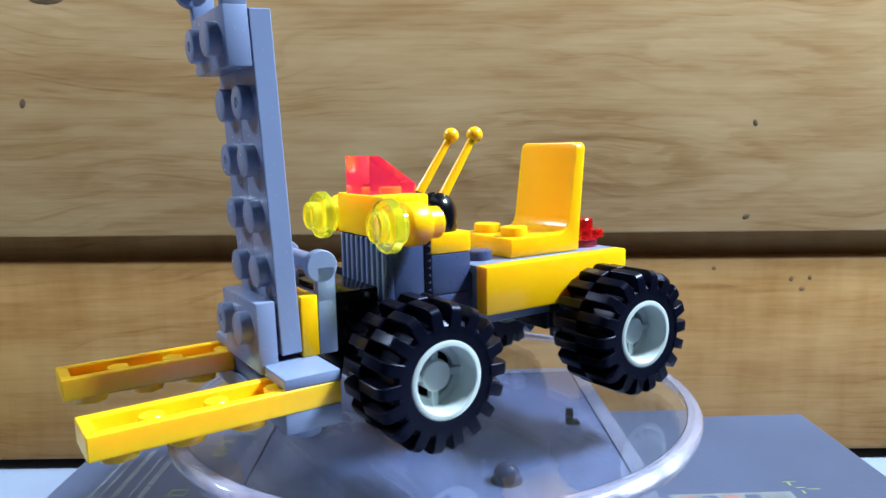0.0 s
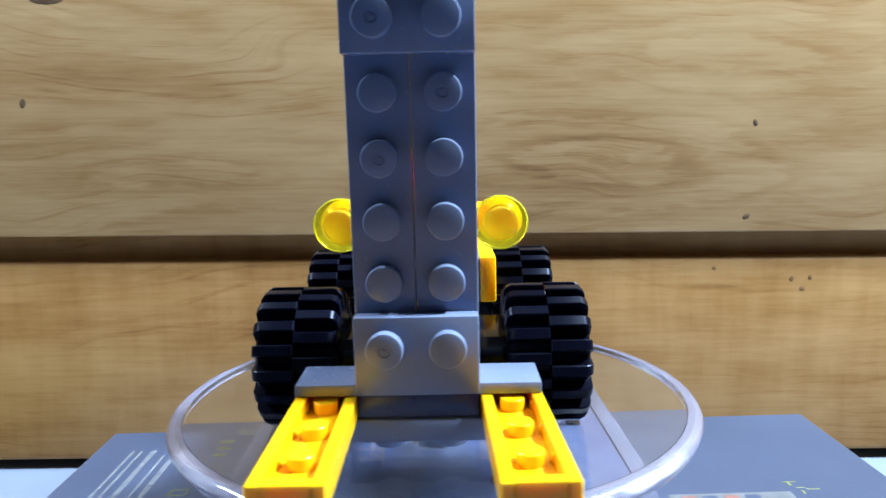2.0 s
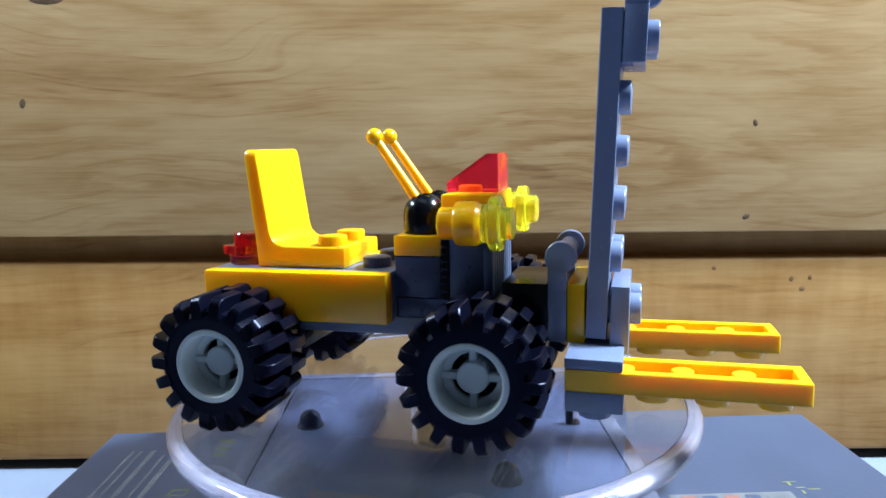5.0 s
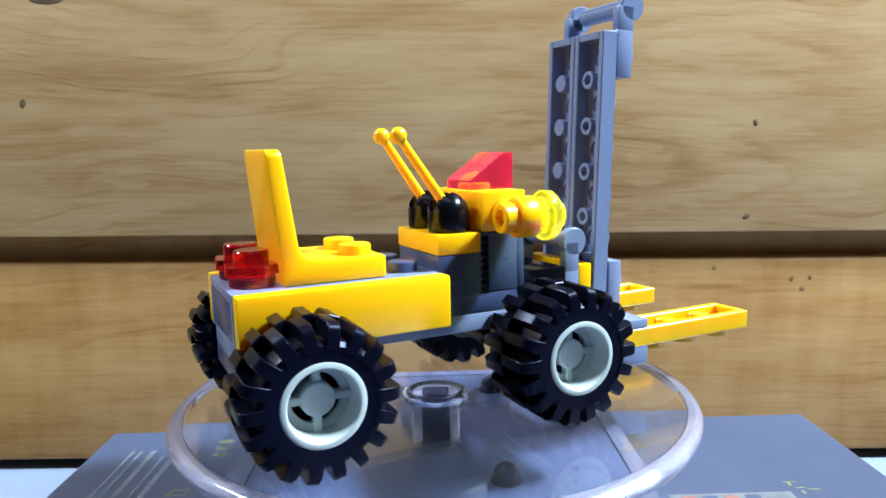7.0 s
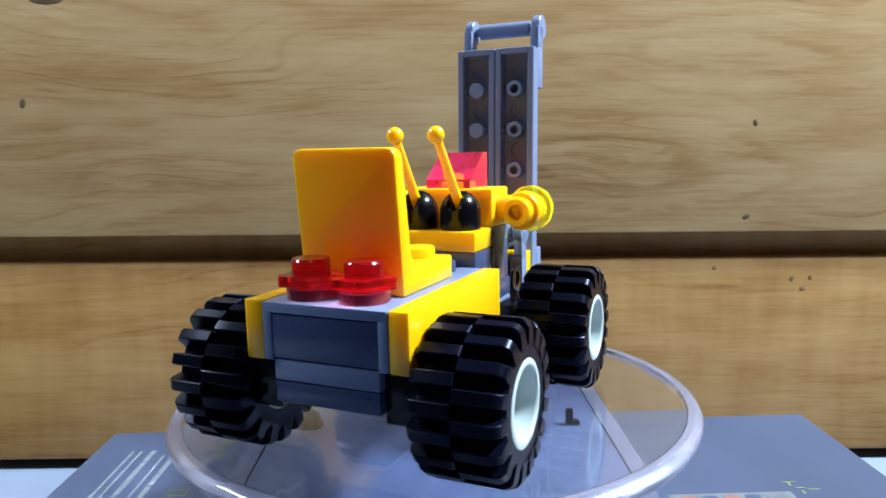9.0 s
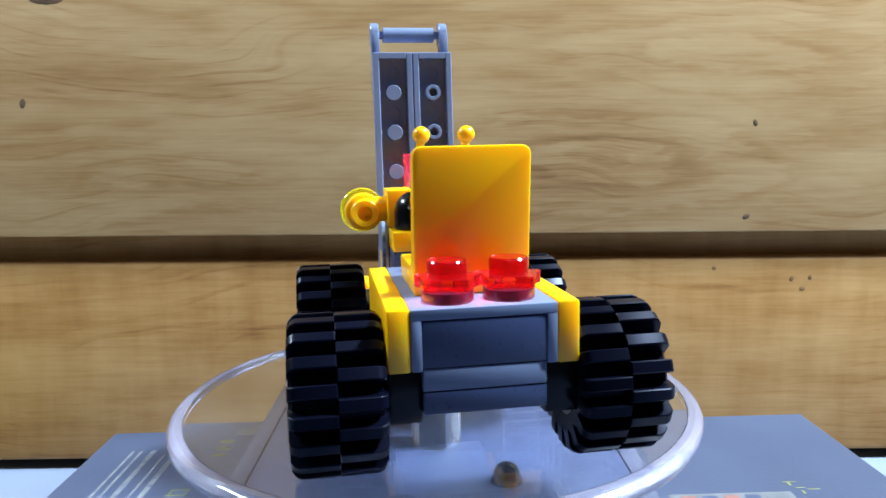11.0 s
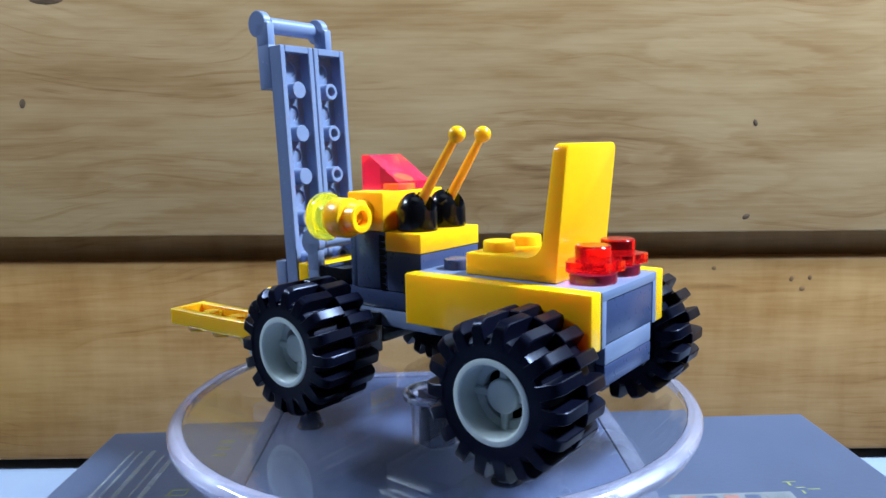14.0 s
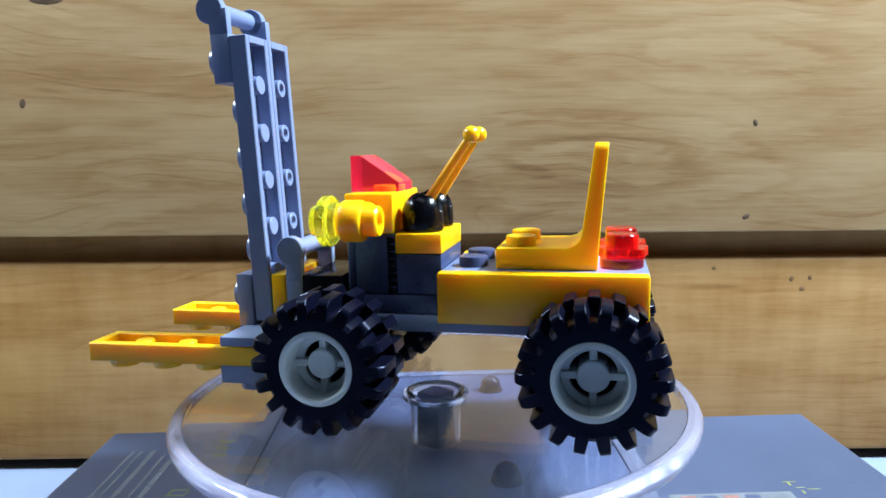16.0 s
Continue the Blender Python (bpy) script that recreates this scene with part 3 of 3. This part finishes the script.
def mast():
    bm = bmesh.new()
    box(bm, 50.45, 57.6, -8.0, 8.0, 12.5, 21.7)
    lathe(bm, [(2.4, 0.0), (2.4, 0.35), (1.5, 0.35), (1.4, -0.6), (0, -0.6)], (53.7, 8.0, 17.6), "y", 20)
    lathe(bm, [(2.4, 0.0), (2.4, 0.35), (1.5, 0.35), (1.4, -0.6), (0, -0.6)], (53.7, -8.0, 17.6), "-y", 20)
    part("front_brick", bm, BLACK, truck, "black brick with a pin hole")
    handle_plate("rear_handle_plate", 57.65, 60.55, 12.6, 25.9, 59.65, False)
    bm = bmesh.new()
    box(bm, 60.6, 63.3, -8.1, 8.1, 12.6, 21.8)
    part("spacer_plate", bm, YELLOW, truck)
    for s in (-1, 1):
        bm = bmesh.new()
        channel_plate(bm, 13.4, 62.2, -4.05, 4.05, 0, 3.1, 6, s < 0)
        rot = Matrix(((0, 0, -1, 69.1), (0, 1, 0, s * 4.11), (1, 0, 0, 0), (0, 0, 0, 1)))
        bm.transform(rot)
        for k in range(6):
            stud(bm, (69.1, s * 4.05, 17.6 + k * 8.08), "x", dimple=(k == 4 and s > 0) or (k == 3 and s < 0))
        leaning(part("mast_plate", bm, LIGHT_GREY, truck, "long light grey upright plate with studs"), 2.4, 2.6)
    leaning(handle_plate("top_handle_plate", 69.2, 72.6, 54.5, 66.8, 72.3, True), 2.4, 2.6)
    bm = bmesh.new()
    box(bm, 69.15, 72.0, -8.1, 8.1, 11.2, 21.7, 0.25)
    box(bm, 63.2, 71.4, -16.2, 16.2, 10.95, 12.55, 0.2)
    for y in (-4.05, 4.05):
        stud(bm, (72.0, y, 17.6), "x", dimple=y < 0)
    ob = part("fork_bracket", bm, LIGHT_GREY, truck, "light grey angle bracket")
    leaning(ob, 0.8, 2.1)
    bm = bmesh.new()
    box(bm, 63.3, 71.0, -8.0, 8.0, 7.75, 10.9)
    leaning(part("fork_spacer", bm, DARK_GREY, truck), 0, 2.1)
    bm = bmesh.new()
    box(bm, 63.2, 71.5, -16.2, 16.2, 4.6, 7.7)
    for y in (-12.1, -4.05, 4.05, 12.1):
        stud(bm, (67.3, y, 4.6), "-z")
    leaning(part("under_plate", bm, GREY, truck, "grey plate with studs below"), 0, 2.1)
    for s in (-1, 1):
        bm = bmesh.new()
        channel_plate(bm, 63.2, 96.0, s * 12.15 - 4.05, s * 12.15 + 4.05, 7.7, 10.9, 4, wall=1.5, floor=1.3, sink=0.35, bores=False)
        for k in range(1, 4):
            stud(bm, (67.3 + k * 8.2, s * 12.15, 7.7), "-z")
        root = Matrix.Translation((67.3, s * 12.15, 0))
        bm.transform(root @ Matrix.Rotation(radians(2.0 if s > 0 else 0.3), 4, "Z") @ root.inverted())
        leaning(part("fork", bm, YELLOW, truck, "yellow upturned plate used as a fork"), 0, 2.1)


def lug_mesh(row):
    """One block of the tread, that runs from the middle of the tyre down its shoulder."""
    t = bmesh.new()
    pts = [(-0.82, 10.85), (0.82, 10.85), (0.98, 8.4), (-0.98, 8.4)]
    ends = []
    for yy, top, foot in ((0.0, 10.85, 8.4), (5.0, 10.85, 8.4), (5.7, 10.5, 8.2), (6.15, 9.9, 7.7), (6.25, 8.1, 7.4)):
        ends.append([t.verts.new((u, yy * row, top if w > 10 else foot)) for u, w in pts])
    t.faces.new(ends[0])
    t.faces.new(ends[-1][::-1])
    for p, q in zip(ends, ends[1:]):
        for k in range(4):
            t.faces.new((p[k], q[k], q[(k + 1) % 4], p[(k + 1) % 4]))
    bmesh.ops.recalc_face_normals(t, faces=t.faces)
    bmesh.ops.bevel(t, geom=[e for e in t.edges if e.calc_face_angle(0) > 0.9 and min(v.co.z for v in e.verts) > 9], offset=0.14, segments=1, affect="EDGES")
    ob = part("tread_lug", t, RUBBER)
    me = ob.data
    bpy.data.objects.remove(ob)
    return me


LUGS = {row: lug_mesh(row) for row in (-1, 1)}


def wheel(x, s):
    """Tyre with two offset rows of lugs on a spoked rim; its axis lies along y."""
    hub = new("wheel")
    hub.parent = truck
    bm = bmesh.new()
    core = [(5.5, -6.0), (7.9, -6.1), (8.5, -5.6), (8.7, -4.8), (8.75, 0), (8.7, 4.8), (8.5, 5.6), (7.9, 6.1), (5.9, 6.0), (5.6, 5.5), (5.5, -6.0)]
    lathe(bm, core, seg=72, axis="y")
    n = 18
    part("tyre", bm, RUBBER, hub, "chunky black rubber tyre with offset lugs")
    for row in (-1, 1):
        for i in range(n):
            lug = new("tread_lug", LUGS[row])
            lug.parent = hub
            lug.matrix_basis = Matrix.Rotation(2 * math.pi * (i + (0.5 if row > 0 else 0)) / n, 4, "Y")
    bm = bmesh.new()
    lathe(bm, [(5.6, -5.8), (5.6, 5.3), (5.85, 5.5), (5.8, 5.95), (5.5, 6.1), (5.0, 6.05), (4.8, 5.8), (4.55, 2.4), (3.5, 2.2), (3.4, 1.6), (4.6, 1.4), (5.0, -5.5), (5.6, -5.8)], seg=48, axis="y")
    lathe(bm, [(0, 3.3), (2.15, 3.3), (2.35, 3.1), (2.4, -4), (0, -4)], seg=24, axis="y")
    for k in range(4):
        t = bmesh.new()
        box(t, 1.8, 4.8, 1.2, 2.8, -0.55, 0.55, 0.15, 1)
        merge(bm, t, Matrix.Rotation(math.pi / 2 * k, 4, "Y"))
    part("rim", bm, RIM, hub, "pale grey spoked rim")
    # black disc added for the shade in the rim's openings
    bm = bmesh.new()
    lathe(bm, [(2.3, -1.2), (4.9, -1.2), (4.9, -1.6), (2.3, -1.6)], seg=32, axis="y")
    part("spoke_shade_disc", bm, BLACK, hub, "black disc standing for the shade behind the spokes")
    hub.matrix_basis = pose(x * MM, s * 18.75 * MM, (11.1 - LIFT) * MM, 0, 0, 0 if s > 0 else 180)
    return hub


chassis()
engine()
for s in (1, -1):
    lever(s)
seat()
for y in (-4.1, 4.1):
    tail_lamp(y)
mast()
for x in (8.3, 48.8):
    for s in (1, -1):
        wheel(x, s)


# ---------------------------------------------------------------- what moves
def motions():
    turn = ((0, -148.0), (0.5, -134.5), (1, -119.8), (1.5, -105.8), (2, -91.7), (2.5, -78.9), (3, -66.3), (3.5, -52.3), (4, -40.1), (4.2, -35.3),
            (5.2, -12.0), (6.3, 11.6), (6.5, 15.6), (7, 25.2), (7.5, 35.4), (8, 44.8), (8.5, 54.7), (9, 64.6), (9.2, 68.3), (10.2, 85.8),
            (11.3, 103.2), (11.5, 106.3), (12, 113.4), (12.5, 120.5), (13, 127.7), (13.5, 134.5), (14, 141.0), (14.5, 147.5), (15, 153.7), (15.5, 160.1), (16, 166.3))
    rows, spin = [], []
    for t, a in turn:
        m = Matrix.Rotation(radians(a), 4, "Z")
        rows.append((t, m @ Matrix.Translation((-AXIS_X * MM, -AXIS_Y * MM, LIFT * MM))))
        spin.append((t, Matrix.Translation((0, 0, 0.22 * MM)) @ m))
    walk(truck, rows)
    walk(disc, spin)


motions()
